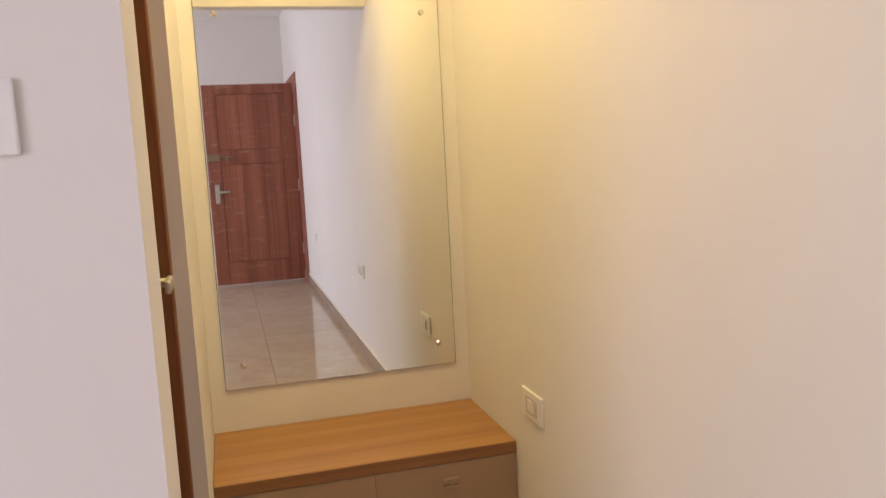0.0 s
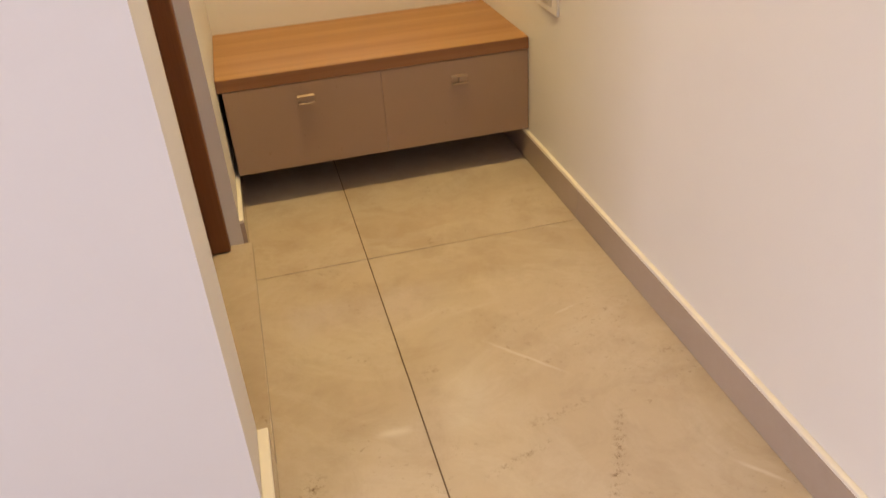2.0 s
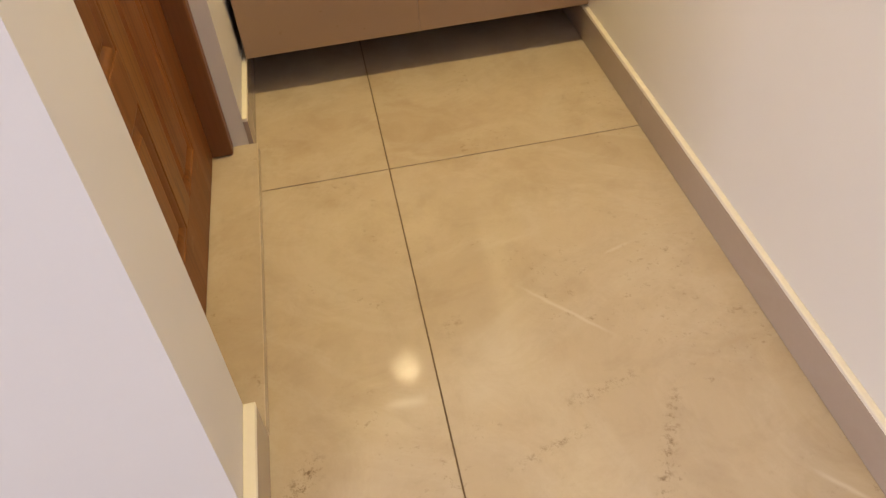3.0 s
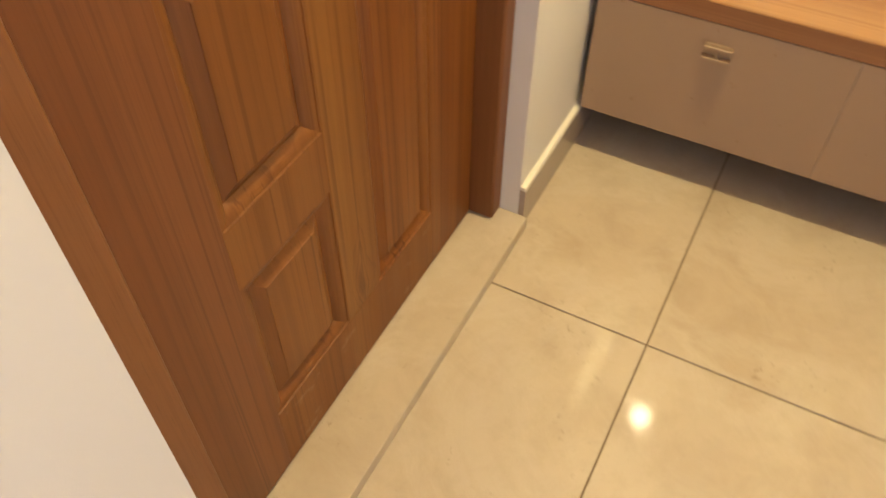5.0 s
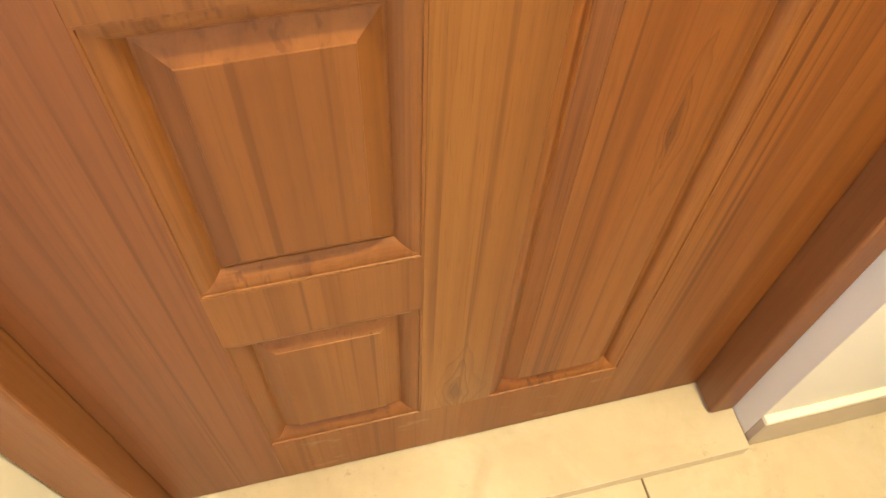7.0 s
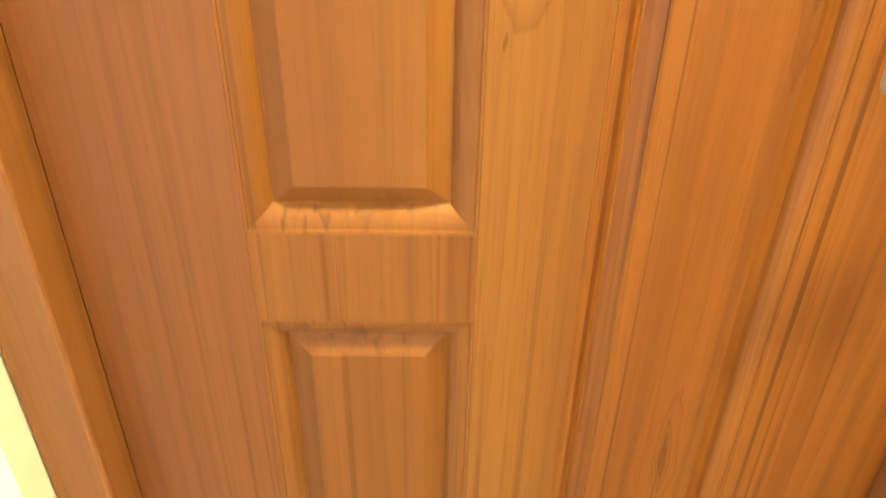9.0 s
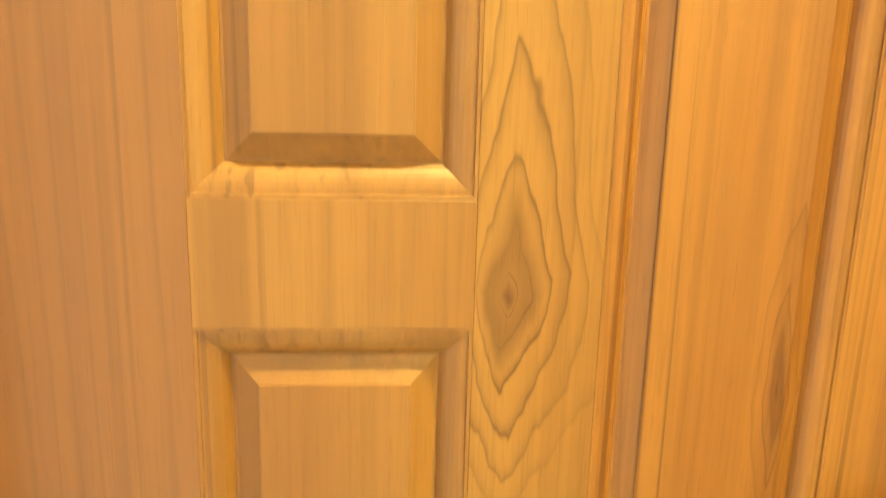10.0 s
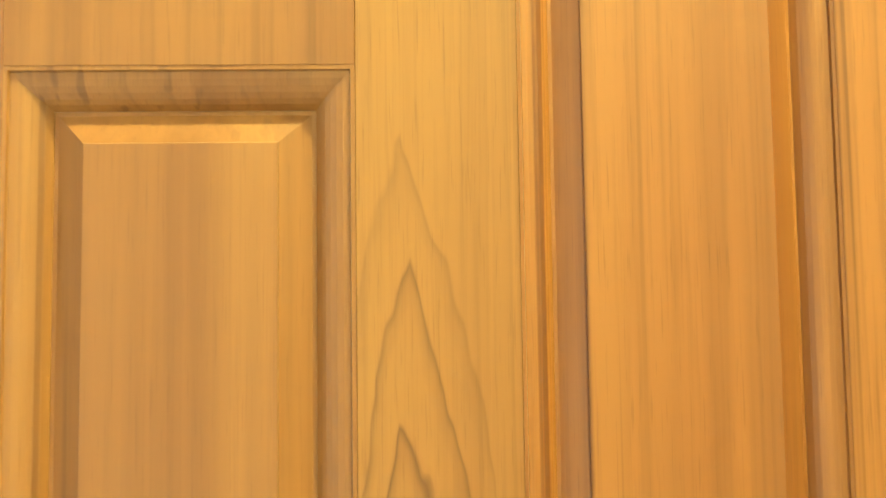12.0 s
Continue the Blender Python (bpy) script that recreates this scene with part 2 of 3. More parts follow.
    c = n.mix(growth, c, dark)
    few = n.math('MULTIPLY', steps(n.noise(grain(120, 0.8), 1.0, 2, 0.5), 0.57, 0.66), steps(n.noise(grain(9, 0.6), 1.0, 2), 0.42, 0.58))
    c = n.mix(n.math('MULTIPLY', few, streaks + 0.2), c, n.mix(0.4, between, dark))
    fine = n.noise(grain(330, 7.0), 1.0, 3, 0.6)
    c = n.mix(n.math('MULTIPLY', steps(fine, 0.50, 0.70), 0.26), c, between)
    pores = n.noise(grain(700, 26.0), 1.0, 2, 0.5)
    c = n.mix(n.math('MULTIPLY', steps(pores, 0.60, 0.72), 0.22), c, dark)
    if dusty:
        # cement dust wiped over the lowest rail
        wipe = steps(n.noise(n.place(5, 16, 34), 1.0, 3, 0.6), 0.60, 0.72)
        c = n.mix(n.math('MULTIPLY', wipe, 0.30), c, (0.46, 0.32, 0.21))
    n.bump(n.math('ADD', n.math('MULTIPLY', fine, 0.5), n.math('MULTIPLY', growth, 0.6)), 0.12, 0.0006)
    n.bsdf.inputs["Specular IOR Level"].default_value = 0.36
    return n.out(c, n.math('ADD', n.math('MULTIPLY', wide, 0.16), rough - 0.08))


def plain(name, color, rough, metal=0.0, speck=0.12, scale=60):
    n = Nodes(name)
    v = n.noise(n.place(), scale, 4)
    c = n.mix(n.math('MULTIPLY', v, speck), color, tuple(x * 0.6 for x in color))
    n.bump(v, 0.03, 0.0008)
    return n.out(c, n.math('ADD', n.math('MULTIPLY', v, 0.12), rough - 0.06), metal)


WALL = paint_material("wall_paint", (0.755, 0.725, 0.68), (0.785, 0.757, 0.715))
CEIL = paint_material("ceiling_paint", (0.80, 0.79, 0.77), (0.83, 0.82, 0.80))
TILE = tile_material("floor_tile", (0.51, 0.41, 0.295), (0.575, 0.477, 0.357), (0.62, 0.54, 0.43), marks=True)
SKIRT = tile_material("skirting_tile", (0.41, 0.325, 0.262), (0.45, 0.36, 0.295), (0.45, 0.37, 0.31), rough=0.10)
GROUT = plain("grout", (0.20, 0.14, 0.085), 0.9)
CEMENT = plain("skirting_grout", (0.84, 0.78, 0.66), 0.7)
KNOTS = ((-1.160, 1.228, 0.084, 0.340, 0.230, 7), (-1.140, 0.21, 0.036, 0.18, 0.12, 5), (-1.170, 1.062, 0.007, 0.022, 0.020, 2))
KNOTS_LONG = ((-0.969, 1.148, 0.034, 0.200, 0.200, 4), (-0.992, 0.636, 0.020, 0.16, 0.12, 4))
TEAK = teak_material("teak", (0.062, 0.011, 0.001), (0.225, 0.083, 0.015), (0.290, 0.121, 0.025), knots=KNOTS, figure=0.24)
TEAK_LONG = teak_material("teak_long_panel", (0.058, 0.009, 0.001), (0.205, 0.062, 0.010), (0.268, 0.097, 0.018), seed=1.7, knots=KNOTS_LONG, figure=0.24, streaks=0.62)
TEAK_PANEL = teak_material("teak_panel", (0.105, 0.031, 0.006), (0.205, 0.071, 0.014), (0.255, 0.098, 0.021), figure=0.26, ring=0.022, streaks=0.6)
# left stile darker and pinker: the hall's daylight sheen put into its colour
TEAK_STILE_SHEEN = teak_material("teak_stile_sheen", (0.100, 0.031, 0.011), (0.185, 0.062, 0.018), (0.222, 0.080, 0.025), seed=2.3, figure=0.3, ring=0.021, streaks=0.55)
TEAK_RAIL = teak_material("teak_low_rail", (0.105, 0.030, 0.007), (0.205, 0.070, 0.014), (0.250, 0.094, 0.020), figure=0.3, rough=0.52, dusty=True)
TEAK_FRAME = teak_material("teak_frame", (0.095, 0.027, 0.008), (0.192, 0.069, 0.021), (0.242, 0.098, 0.032), seed=3.1, figure=0.3, ring=0.018)
ENTRY = wood_material("entry_wood", (0.13, 0.036, 0.022), (0.25, 0.072, 0.040), (0.36, 0.125, 0.070), ring=0.05, rough=0.5, random_shift=5.0, dusty=True)
OAK = wood_material("oak_laminate", (0.22, 0.088, 0.022), (0.32, 0.148, 0.043), (0.41, 0.215, 0.074), ring=0.06, rings=0.22, rough=0.40, along='X', fibre=0.2)
EDGE = wood_material("oak_edge", (0.19, 0.075, 0.027), (0.26, 0.112, 0.042), (0.30, 0.135, 0.052), ring=0.03, rings=0.1, rough=0.5, along='X', fibre=0.2)
TAUPE = plain("taupe_laminate", (0.375, 0.252, 0.165), 0.30, speck=0.06)
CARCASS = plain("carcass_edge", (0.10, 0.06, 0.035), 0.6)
PLASTIC = plain("white_plastic", (0.80, 0.79, 0.76), 0.32, speck=0.03)
GREY = plain("grey_plastic", (0.60, 0.58, 0.54), 0.4, speck=0.03)
CHROME = plain("chrome", (0.72, 0.70, 0.66), 0.22, 1.0, 0.05)
BRONZE = plain("champagne_metal", (0.44, 0.33, 0.23), 0.42, 0.75, 0.1)
LOCK = plain("dull_bronze", (0.30, 0.21, 0.14), 0.5, 0.7, 0.2)
NICKEL = plain("satin_nickel", (0.50, 0.48, 0.42), 0.58, 0.8, 0.06)
DARK = plain("dark_gap", (0.03, 0.025, 0.02), 0.8)
GLASSEDGE = plain("mirror_edge", (0.30, 0.36, 0.31), 0.25)
WINFRAME = plain("window_aluminium", (0.72, 0.72, 0.72), 0.4)
silver = bpy.data.materials.new("mirror_silver")
silver.use_nodes = True
silver.node_tree.nodes["Principled BSDF"].inputs["Base Color"].default_value = (0.86, 0.88, 0.87, 1)
silver.node_tree.nodes["Principled BSDF"].inputs["Metallic"].default_value = 1.0
silver.node_tree.nodes["Principled BSDF"].inputs["Roughness"].default_value = 0.012
glass = bpy.data.materials.new("window_glass")
glass.use_nodes = True
glass.node_tree.nodes["Principled BSDF"].inputs["Transmission Weight"].default_value = 1.0
glass.node_tree.nodes["Principled BSDF"].inputs["Roughness"].default_value = 0.02
glow = bpy.data.materials.new("lamp_diffuser")
glow.use_nodes = True
glow.node_tree.nodes["Principled BSDF"].inputs["Base Color"].default_value = (0.9, 0.88, 0.8, 1)
glow.node_tree.nodes["Principled BSDF"].inputs["Emission Color"].default_value = (1.0, 0.80, 0.52, 1)
glow.node_tree.nodes["Principled BSDF"].inputs["Emission Strength"].default_value = 60.0


# ---- building helpers ----
def box(bm, x0, y0, z0, x1, y1, z1, bevel=0.0, segments=1):
    m = Matrix.LocRotScale(((x0 + x1) / 2, (y0 + y1) / 2, (z0 + z1) / 2), None, (x1 - x0, y1 - y0, z1 - z0))
    r = bmesh.ops.create_cube(bm, size=1, matrix=m)
    if bevel:
        edges = list({e for v in r["verts"] for e in v.link_edges})
        bmesh.ops.bevel(bm, geom=edges, offset=bevel, segments=segments, profile=0.5, affect='EDGES')
    return bm


def boxes(*dims, bevel=0.0, segments=1):
    bm = bmesh.new()
    for d in dims:
        box(bm, *d, bevel=bevel, segments=segments)
    return bm


def rod(bm, a, b, radius, radius_end=None, sides=20):
    a, b = Vector(a), Vector(b)
    m = Matrix.Translation((a + b) / 2) @ (b - a).to_track_quat('Z', 'Y').to_matrix().to_4x4()
    bmesh.ops.create_cone(bm, cap_ends=True, segments=sides, radius1=radius, radius2=radius if radius_end is None else radius_end,
                          depth=(b - a).length, matrix=m)
    return bm


def part(name, bm, material, parent=None, label="", smooth=False):
    me = bpy.data.meshes.new(name)
    bm.to_mesh(me)
    bm.free()
    me.materials.append(material)
    if smooth:
        for p in me.polygons:
            p.use_smooth = True
        me.set_sharp_from_angle(angle=radians(35))
    ob = new(name, me)
    if parent is not None:
        ob.parent = parent
    return tagged(ob, label)


def root(name, label, category, group="", kind=""):
    return tagged(new(name), label, category, group, kind)


def structure(name, bm, material, label, category):
    return tagged(part(name, bm, material), label, category, kind="structure")


# ---- plan ----
XR, XL = 0.905, -0.022          # faces of the passage's side walls
Y_OUT = -1.745                  # outer corner of the passage
DY0, DY1 = -1.563, -0.738       # door opening
TOP = 2.8                       # passage ceiling
TOPH = 3.05                     # hall ceiling
HX, HY = -3.6, -7.3             # far walls of the hall
THR = 0.03                      # threshold height

structure("wall_north", boxes((-0.25, 0, 0, 1.055, 0.15, TOPH)), WALL, "cream painted end wall behind mirror and bench", "wall")
structure("wall_east", boxes((XR, -5.80, 0, XR + 0.15, 0, TOPH), (XR, HY, 0, XR + 0.15, -7.02, TOPH), (XR, -7.02, 2.24, XR + 0.15, -5.80, TOPH)),
          WALL, "long cream painted wall with skirting", "wall")
structure("wall_west", boxes((-0.25, DY1, 0, XL, 0, TOPH), (-0.25, DY0, 2.14, XL, DY1, TOPH)), WALL,
          "cream painted wall around the recessed wooden door", "wall")
structure("wall_hall_north", boxes((HX, Y_OUT, 0, XL, DY0, TOPH)), WALL, "off-white painted wall ending in a pier", "wall")
structure("wall_header", boxes((XL, Y_OUT, 2.134, XR, -1.642, TOPH)), WALL, "painted beam over the passage opening", "wall")
structure("wall_hall_west", boxes((HX - 0.15, HY, 0, HX, -6.2, TOPH), (HX - 0.15, -3.6, 0, HX, DY0, TOPH), (HX - 0.15, -6.2, 0, HX, -3.6, 0.4),
                                  (HX - 0.15, -6.2, 2.3, HX, -3.6, TOPH)), WALL, "off-white hall wall with a window", "wall")
structure("wall_hall_south", boxes((HX - 0.15, HY - 0.15, 0, XR + 0.15, HY, TOPH)), WALL, "off-white painted hall end wall", "wall")
structure("ceiling_passage", boxes((XL, -1.642, TOP, XR, 0.0, TOP + 0.12)), CEIL, "plain white painted passage ceiling", "ceiling")
structure("ceiling_hall", boxes((HX - 0.15, HY - 0.15, TOPH, XR + 0.15, 0.15, TOPH + 0.12)), CEIL, "plain white painted hall ceiling", "ceiling")

structure("wall_closet", boxes((-1.75, DY0, 0, -1.6, 0.15, TOPH), (-1.6, 0, 0, -0.25, 0.15, TOPH)), WALL, "plain painted walls behind the closed door", "wall")

# window of the hall
win = root("window_1", "aluminium framed hall window with clear glass", "window", kind="structure")
for y0, y1 in ((-6.2, -4.9), (-4.9, -3.6)):
    part("window_frame", boxes((HX - 0.10, y0, 0.4, HX - 0.05, y0 + 0.05, 2.3), (HX - 0.10, y1 - 0.05, 0.4, HX - 0.05, y1, 2.3),
                               (HX - 0.10, y0 + 0.05, 0.4, HX - 0.05, y1 - 0.05, 0.45), (HX - 0.10, y0 + 0.05, 2.25, HX - 0.05, y1 - 0.05, 2.3)), WINFRAME, win)
    part("pane", boxes((HX - 0.078, y0 + 0.05, 0.45, HX - 0.072, y1 - 0.05, 2.25)), glass, win).visible_shadow = False

# ---- door in the recess ----
DX = -0.106                     # face of the leaf
DB = -0.141                     # its back
door = root("door_1", "closed teak wood panelled door with raised panels", "door", kind="structure")
LY0, LY1, LZ0, LZ1 = -1.509, -0.779, 0.036, 2.085
C0, C1, R0, R1 = -1.367, -1.185, -1.099, -0.928
ROWS = [(0.165, 0.442), (0.532, 0.816), (0.904, 1.205), (1.291, 1.582), (1.669, 1.950)]
part("stile", boxes((DB, LY0, LZ0, DX, C0, LZ1), bevel=0.0004), TEAK_STILE_SHEEN, door)
part("stile", boxes((DB, R1, LZ0, DX, LY1, LZ1), bevel=0.0004), TEAK_LONG, door)
part("mullion", boxes((DB, C1, ROWS[0][0], DX, R0, ROWS[-1][1]), bevel=0.0006), TEAK, door)
part("rail", boxes((DB, C0, LZ0, DX, R1, ROWS[0][0]), bevel=0.0003), TEAK_RAIL, door)
part("rail", boxes((DB, C0, ROWS[-1][1], DX, R1, LZ1), bevel=0.0003), TEAK_PANEL, door)
for (a0, a1), (b0, b1) in zip(ROWS, ROWS[1:]):
    part("rail", boxes((DB, C0, a1, DX, C1, b0), bevel=0.0003), TEAK_PANEL, door)


def rings(bm, y0, y1, z0, z1, steps, cap=False, back=None):
    """Nested rectangles: steps of (inset, x); closes the last one, and the back."""
    loops = []
    for inset, x in steps:
        loops.append([bm.verts.new((x, y, z)) for y, z in ((y0 + inset, z0 + inset), (y1 - inset, z0 + inset), (y1 - inset, z1 - inset), (y0 + inset, z1 - inset))])
    for a, b in zip(loops, loops[1:]):
        for i in range(4):
            j = (i + 1) % 4
            bm.faces.new((a[i], a[j], b[j], b[i]))
    if cap:
        bm.faces.new(loops[-1])
    if back == "loop":
        a, b = loops[-1], loops[0]
        for i in range(4):
            j = (i + 1) % 4
            bm.faces.new((a[i], a[j], b[j], b[i]))
    bmesh.ops.recalc_face_normals(bm, faces=bm.faces)
    return bm


def raised_panel(y0, y1, z0, z1, wood, k=1.0):
    """Ovolo moulding and a raised, bevelled field; k narrows both."""
    d = DX
    ovolo = [(0.0, DB + 0.006), (0.0, d - 0.0004), (0.0022, d - 0.0004), (0.0026, d - 0.0020)]
    for q in range(7):
        a = q / 6 * math.pi / 3
        ovolo.append((0.0030 + 0.0205 * math.sin(a), d - 0.0022 - 0.0184 * (1 - math.cos(a))))
    ovolo += [(0.0215, d - 0.0122), (0.0215, DB + 0.006)]
    ovolo = [(u * k, x) for u, x in ovolo]
    part("moulding", rings(bmesh.new(), y0, y1, z0, z1, ovolo, back="loop"), wood, door)
    field = [(0.0216, DB + 0.002), (0.0216, d - 0.0126), (0.0240, d - 0.0122), (0.0402, d - 0.0036), (0.0405, d - 0.0026), (0.0412, d - 0.0024)]
    field = [(u * k, x) for u, x in field]
    bm = rings(bmesh.new(), y0, y1, z0, z1, field, cap=True)
    part("panel", bm, wood, door)


for z0, z1 in ROWS:
    raised_panel(C0, C1, z0, z1, TEAK_PANEL)
raised_panel(R0, R1, ROWS[0][0], ROWS[-1][1], TEAK_LONG, 0.85)
part("core", boxes((DB - 0.004, LY0, LZ0, DB, LY1, LZ1)), TEAK_FRAME, door)

# lever handle on a long plate
plate = part("handle_plate", boxes((DX, -0.864, 0.96, DX + 0.008, -0.824, 1.14), bevel=0.003, segments=2), NICKEL, door, "satin nickel handle plate")
bm = bmesh.new()
rod(bm, (DX + 0.006, -0.844, 1.06), (DX + 0.050, -0.844, 1.06), 0.011)
box(bm, DX + 0.040, -0.935, 1.046, DX + 0.054, -0.832, 1.074, bevel=0.004, segments=2)
part("lever", bm, NICKEL, plate, "satin nickel lever", smooth=True)

frame_root = root("door_frame", "reddish teak door frame in a white reveal", "door frame", kind="structure")


def jamb(y0, y1):
    return boxes((-0.19, y0, THR + 0.002, -0.058, y1, 2.087), bevel=0.005, segments=3)


part("jamb", jamb(DY0 + 0.001, LY0 - 0.001), TEAK_FRAME, frame_root)
part("jamb", jamb(LY1 + 0.001, DY1 - 0.001), TEAK_FRAME, frame_root)
part("head", boxes((-0.19, DY0 + 0.001, 2.088, -0.058, DY1 - 0.001, 2.139), bevel=0.003), TEAK_FRAME, frame_root)

# ---- skirting ----
def skirting(name, runs, axis, face, depth, label):
    """Tile skirting with a grout bead on top; runs of (from, to) along the axis."""
    base = root(name, label, "skirting", kind="structure")
    for a, b in runs:
        lo, hi = sorted((face, face + depth))
        if axis == "y":
            part("tile", boxes((lo, a + 0.0008, 0.001, hi, b - 0.0008, 0.090), bevel=0.001), SKIRT, base)
            part("grout_bead", boxes((lo, a, 0.090, hi, b, 0.100), bevel=0.0015), CEMENT, base, "cream grout on top")
        else:
            part("tile", boxes((a + 0.0008, lo, 0.001, b - 0.0008, hi, 0.090), bevel=0.001), SKIRT, base)
            part("grout_bead", boxes((a, lo, 0.090, b, hi, 0.100), bevel=0.0015), CEMENT, base, "cream grout on top")
    return base


skirting("baseboard_east", [(-0.893, -0.013), (-2.093, -0.893), (-3.293, -2.093), (-4.493, -3.293), (-5.80, -4.493)], "y", XR, -0.012, "taupe tile skirting along the long wall")
skirting("baseboard_west", [(DY1, -0.013)], "y", XL, 0.012, "short taupe tile skirting beside the bench")
skirting("baseboard_pier", [(Y_OUT, DY0)], "y", XL, 0.020, "taupe tile skirting on the pier")
skirting("baseboard_hall", [(-1.2, 0.0), (-2.4, -1.2), (-3.588, -2.4)], "x", Y_OUT, -0.012, "taupe tile skirting of the hall")
skirting("baseboard_north", [(XL, 0.893)], "x", 0.0, -0.012, "taupe tile skirting under the bench")

# ---- threshold ----
thr = root("threshold", "raised beige tile threshold of the recessed door", "threshold", kind="structure")
part("slab", boxes((-0.19, DY0 + 0.001, 0.001, -0.001, DY1 - 0.001, THR), bevel=0.0015), TILE, thr)

# ---- bench with drawers ----
bench = root("bench_cabinet", "wall-hung bench cabinet with oak top and taupe drawers", "cabinet")
BY = -0.475
part("top", boxes((XL + 0.001, BY, 0.368, XR - 0.001, -0.001, 0.405), bevel=0.0012), OAK, bench, "warm oak laminate top")
part("top_edge", boxes((XL + 0.001, BY - 0.0012, 0.3685, XR - 0.001, BY - 0.0001, 0.4035)), EDGE, bench, "darker oak edge band")
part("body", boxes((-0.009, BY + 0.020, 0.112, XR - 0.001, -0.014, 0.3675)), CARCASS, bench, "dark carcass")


def drawer_front(x0, x1):
    ob = part("drawer_front", boxes((x0, BY, 0.110, x1, BY + 0.018, 0.366), bevel=0.0004), TAUPE, bench, "taupe laminate drawer front")
    return ob


def pull(xc, zc, parent):
    """A shallow cup pull: back plate, and a lip above and below."""
    p = part("handle", boxes((xc - 0.024, BY - 0.003, zc - 0.014, xc + 0.024, BY, zc + 0.014), bevel=0.001), BRONZE, parent, "small champagne metal cup pull")
    for z in (-0.011, 0.011):
        part("lip", boxes((xc - 0.025, BY - 0.014, zc + z - 0.0025, xc + 0.025, BY - 0.003, zc + z + 0.0025), bevel=0.001), BRONZE, p)
    part("post", boxes((xc - 0.003, BY - 0.012, zc - 0.0085, xc + 0.003, BY - 0.003, zc + 0.0085)), BRONZE, p)


left_front = drawer_front(-0.007, 0.4467)
right_front = drawer_front(0.4474, XR - 0.003)
pull(0.222, 0.316, left_front)
pull(0.683, 0.306, right_front)

# ---- mirror ----
mirror = root("wall_mirror", "large frameless wall mirror with four round studs", "mirror")
MX0, MX1, MZ0, MZ1 = 0.028, 0.852, 0.55, 1.885
part("backing", boxes((MX0, -0.006, MZ0, MX1, -0.0008, MZ1), bevel=0.0005), GLASSEDGE, mirror, "thin greenish glass edge")
part("glass", boxes((MX0 + 0.002, -0.0066, MZ0 + 0.002, MX1 - 0.002, -0.0061, MZ1 - 0.002)), silver, mirror, "clear mirror glass")
for x in (0.094, 0.790):
    for z in (0.632, 1.81):
        bm = bmesh.new()
        rod(bm, (x, -0.0066, z), (x, -0.011, z), 0.010)
        rod(bm, (x, -0.011, z), (x, -0.015, z), 0.010, 0.006)
        part("stud", bm, CHROME, mirror, "chrome stud", smooth=True)

# ---- switch plates ----
def switch_plate(wall, at, width, height, z, modules, label):
    """wall 'east': on x = XR; 'hall': on y = Y_OUT. at: centre along the wall."""
    r = root("switch_plate", label, "switch plate", "wall switch plates")

    def b(u0, z0, u1, z1, d0, d1, bevel):
        if wall == "east":
            return boxes((XR - d1, at + u0, z + z0, XR - d0, at + u1, z + z1), bevel=bevel, segments=2)
        return boxes((at + u0, Y_OUT - d1, z + z0, at + u1, Y_OUT - d0, z + z1), bevel=bevel, segments=2)

    w, h = width / 2, height / 2
    part("frame", b(-w, -h, w, h, 0.0, 0.009, 0.003), PLASTIC, r)
    iw = w * 0.55 if modules == 1 else w - 0.014
    step = 2 * iw / modules
    for q in range(modules):
        if wall == "hall" and q == modules - 1:
            continue
        u0 = -iw + q * step
        well = part("insert", b(u0 + 0.0008, -h + 0.018, u0 + step - 0.0008, h - 0.018, 0.009, 0.0105, 0.0008), GREY, r, "pale grey module")
        part("rocker", b(u0 + step * 0.25, -h * 0.35, u0 + step * 0.75, h * 0.42, 0.0105, 0.0135, 0.001), PLASTIC, well)
    return r


switch_plate("east", -0.640, 0.155, 0.088, 0.567, 1, "white plastic socket plate above the skirting")
switch_plate("east", -2.34, 0.21, 0.088, 0.585, 4, "wide white plastic socket plate low on the wall")
switch_plate("east", -4.90, 0.10, 0.088, 0.575, 2, "small white plastic socket plate low on the wall")
switch_plate("hall", -0.238, 0.19, 0.087, 1.390, 4, "white plastic switch plate beside the passage")

# ---- downlight ----
dl = root("downlight", "round recessed ceiling downlight, warm and lit", "ceiling light")
bm = bmesh.new()
rod(bm, (DOWN[0], DOWN[1], TOP), (DOWN[0], DOWN[1], TOP - 0.006), 0.058, 0.054, 32)
part("rim", bm, PLASTIC, dl, smooth=True)
bm = bmesh.new()
rod(bm, (DOWN[0], DOWN[1], TOP - 0.006), (DOWN[0], DOWN[1], TOP - 0.009), 0.044, 0.042, 32)
part("diffuser", bm, glow, dl, "glowing diffuser")

# ---- entrance door, standing open at the far end of the hall ----
entry = root("door_2", "open dark red-brown wooden entrance door", "door", kind="structure")
EY = -6.09
part("leaf_board", boxes((-0.060, EY - 0.04, 0.012, 0.880, EY - 0.014, 2.15)), ENTRY, entry)
for x0, x1, z0, z1 in ((-0.060, 0.075, 0.012, 2.15), (0.745, 0.880, 0.012, 2.15), (0.075, 0.745, 0.012, 0.25), (0.075, 0.745, 2.05, 2.15), (0.075, 0.745, 1.31, 1.46)):
    part("stile" if z1 - z0 > 1 else "rail", boxes((x0, EY - 0.014, z0, x1, EY, z1), bevel=0.002), ENTRY, entry)
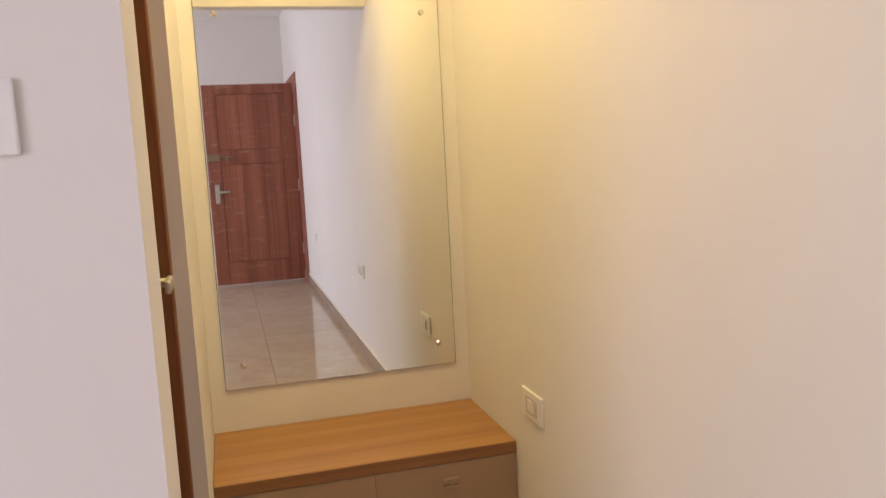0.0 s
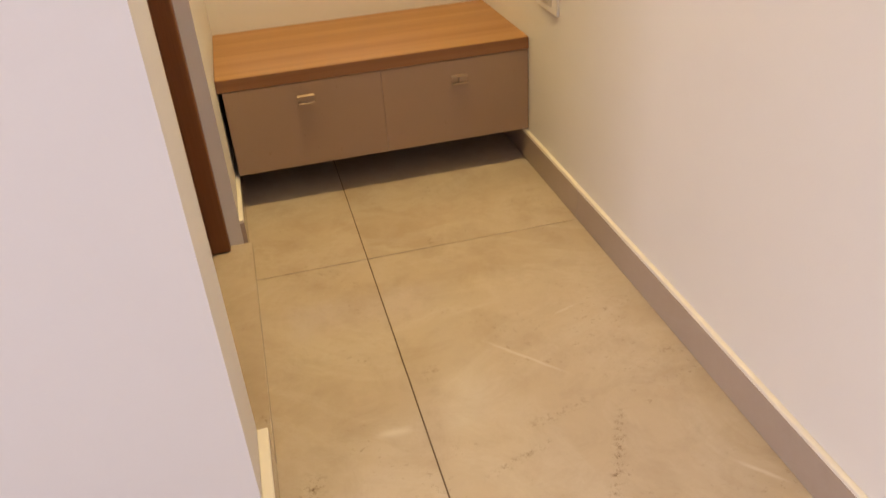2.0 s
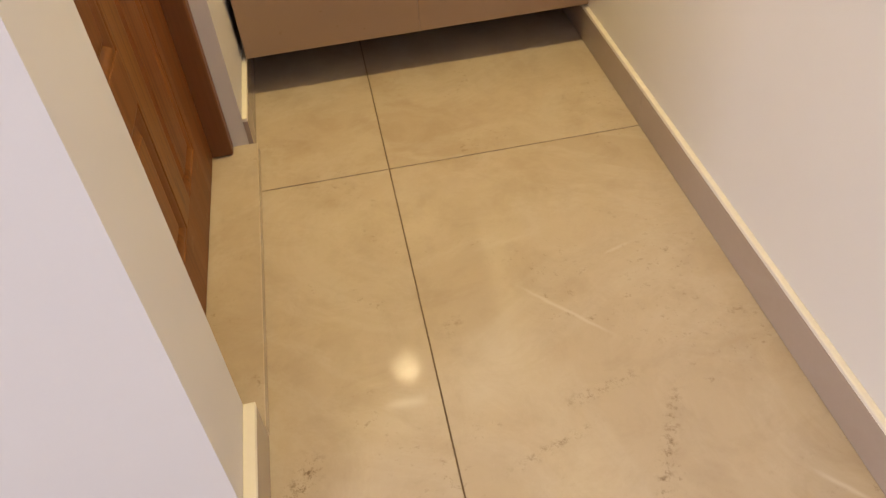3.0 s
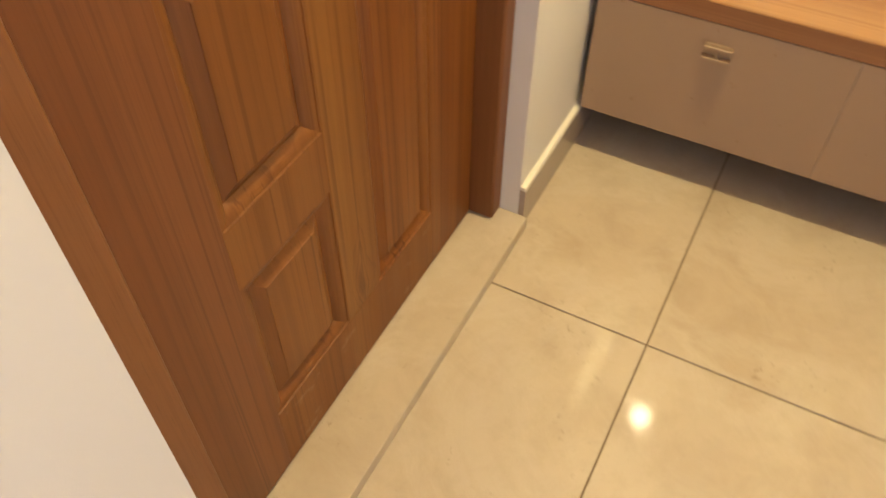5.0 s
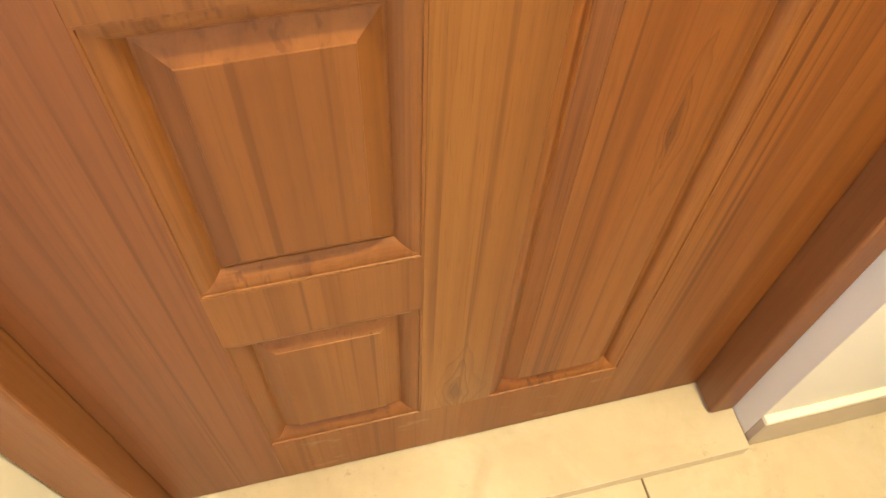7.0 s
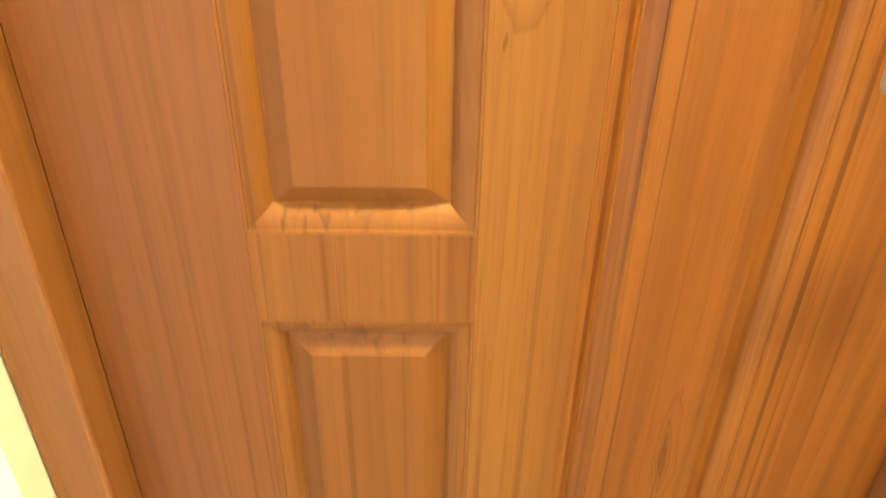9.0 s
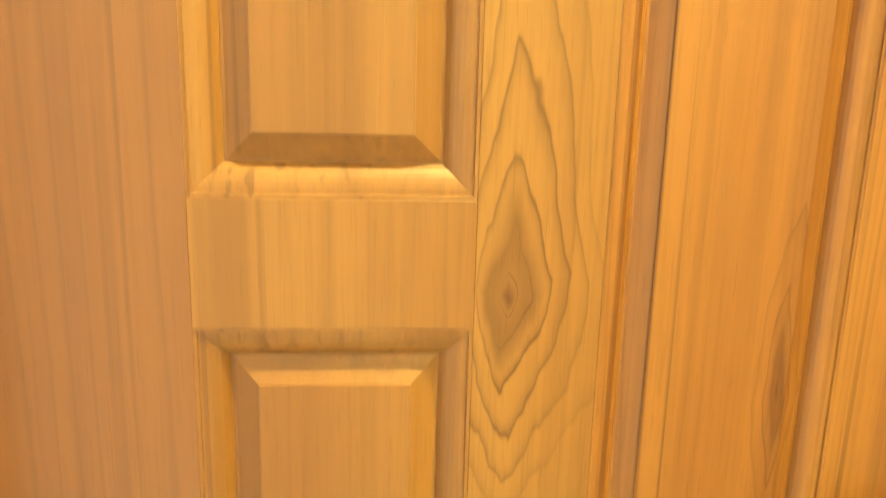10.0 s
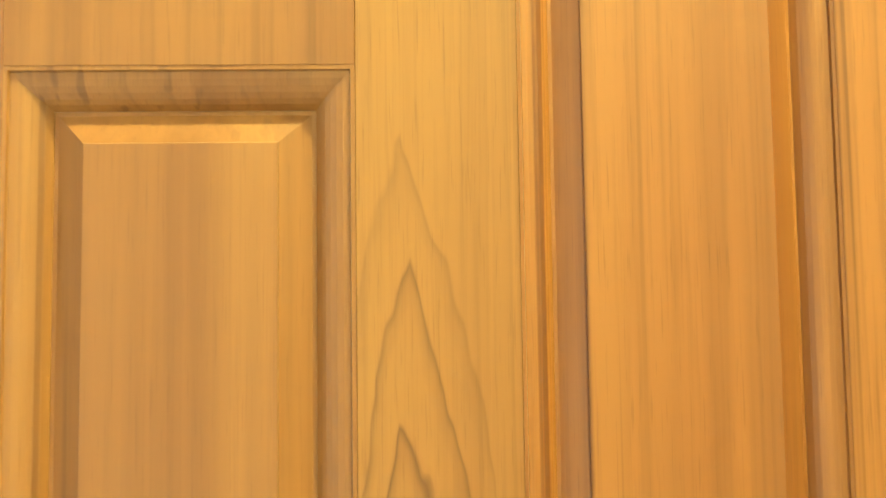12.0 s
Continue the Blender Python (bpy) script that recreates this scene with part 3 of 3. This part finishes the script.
for z0, z1 in ((0.256, 1.304), (1.466, 2.044)):
    for q in range(3):
        x0 = 0.081 + 0.2195 * q
        part("plank", boxes((x0 + 0.001, EY - 0.014, z0, x0 + 0.2185, EY - 0.005, z1), bevel=0.003), ENTRY, entry)
hp = part("handle_plate", boxes((0.0, EY, 0.90, 0.045, EY + 0.008, 1.10), bevel=0.003), NICKEL, entry, "pale metal handle plate")
bm = bmesh.new()
rod(bm, (0.022, EY + 0.006, 1.02), (0.022, EY + 0.05, 1.02), 0.010)
box(bm, 0.012, EY + 0.038, 1.01, 0.15, EY + 0.052, 1.032, bevel=0.004)
part("lever", bm, NICKEL, hp)
lock = part("rim_lock", boxes((-0.055, EY, 1.345, 0.075, EY + 0.026, 1.425), bevel=0.004), LOCK, entry, "dull bronze rim lock")
bm = bmesh.new()
rod(bm, (0.075, EY + 0.014, 1.385), (0.20, EY + 0.014, 1.385), 0.011, sides=12)
box(bm, 0.13, EY + 0.002, 1.345, 0.16, EY + 0.024, 1.40, bevel=0.003)
part("bolt", bm, LOCK, lock, smooth=True)
for z in (0.35, 1.05, 1.75):
    bm = bmesh.new()
    rod(bm, (0.886, EY + 0.004, z - 0.06), (0.886, EY + 0.004, z + 0.06), 0.007, sides=12)
    part("hinge", bm, NICKEL, entry)
ef = root("entrance_frame", "dark red-brown entrance door frame", "door frame", kind="structure")
part("jamb", boxes((0.893, -6.12, 0.001, 1.05, -5.80, 2.24), bevel=0.003), ENTRY, ef)
part("jamb", boxes((0.893, -7.02, 0.001, 1.05, -6.95, 2.24), bevel=0.003), ENTRY, ef)
part("head", boxes((0.893, -6.95, 2.12, 1.05, -6.12, 2.24), bevel=0.003), ENTRY, ef)

# ---- ground outside and floor tiles ----
structure("ground", boxes((-60, -60, -0.30, 60, 60, -0.20)), GROUT, "plain ground outside the building", "ground")
floor = structure("floor", boxes((HX - 0.15, HY - 0.15, -0.15, XR + 0.15, 0.15, -0.0035)), GROUT, "glossy beige marble-look tiled floor", "floor")
xs = [XR] + [0.293 - 0.6 * k for k in range(7)] + [HX]
ys = [0.0] + [-0.893 - 1.2 * k for k in range(6)] + [HY]
J = 0.0014
for x1, x0 in zip(xs, xs[1:]):
    for y1, y0 in zip(ys, ys[1:]):
        if x1 <= -0.2:
            y1 = min(y1, -1.65)
        if y1 <= y0:
            continue
        part("tile", boxes((x0 + J, y0 + J, -0.012, x1 - J, y1 - J, 0.0), bevel=0.0008), TILE, floor)
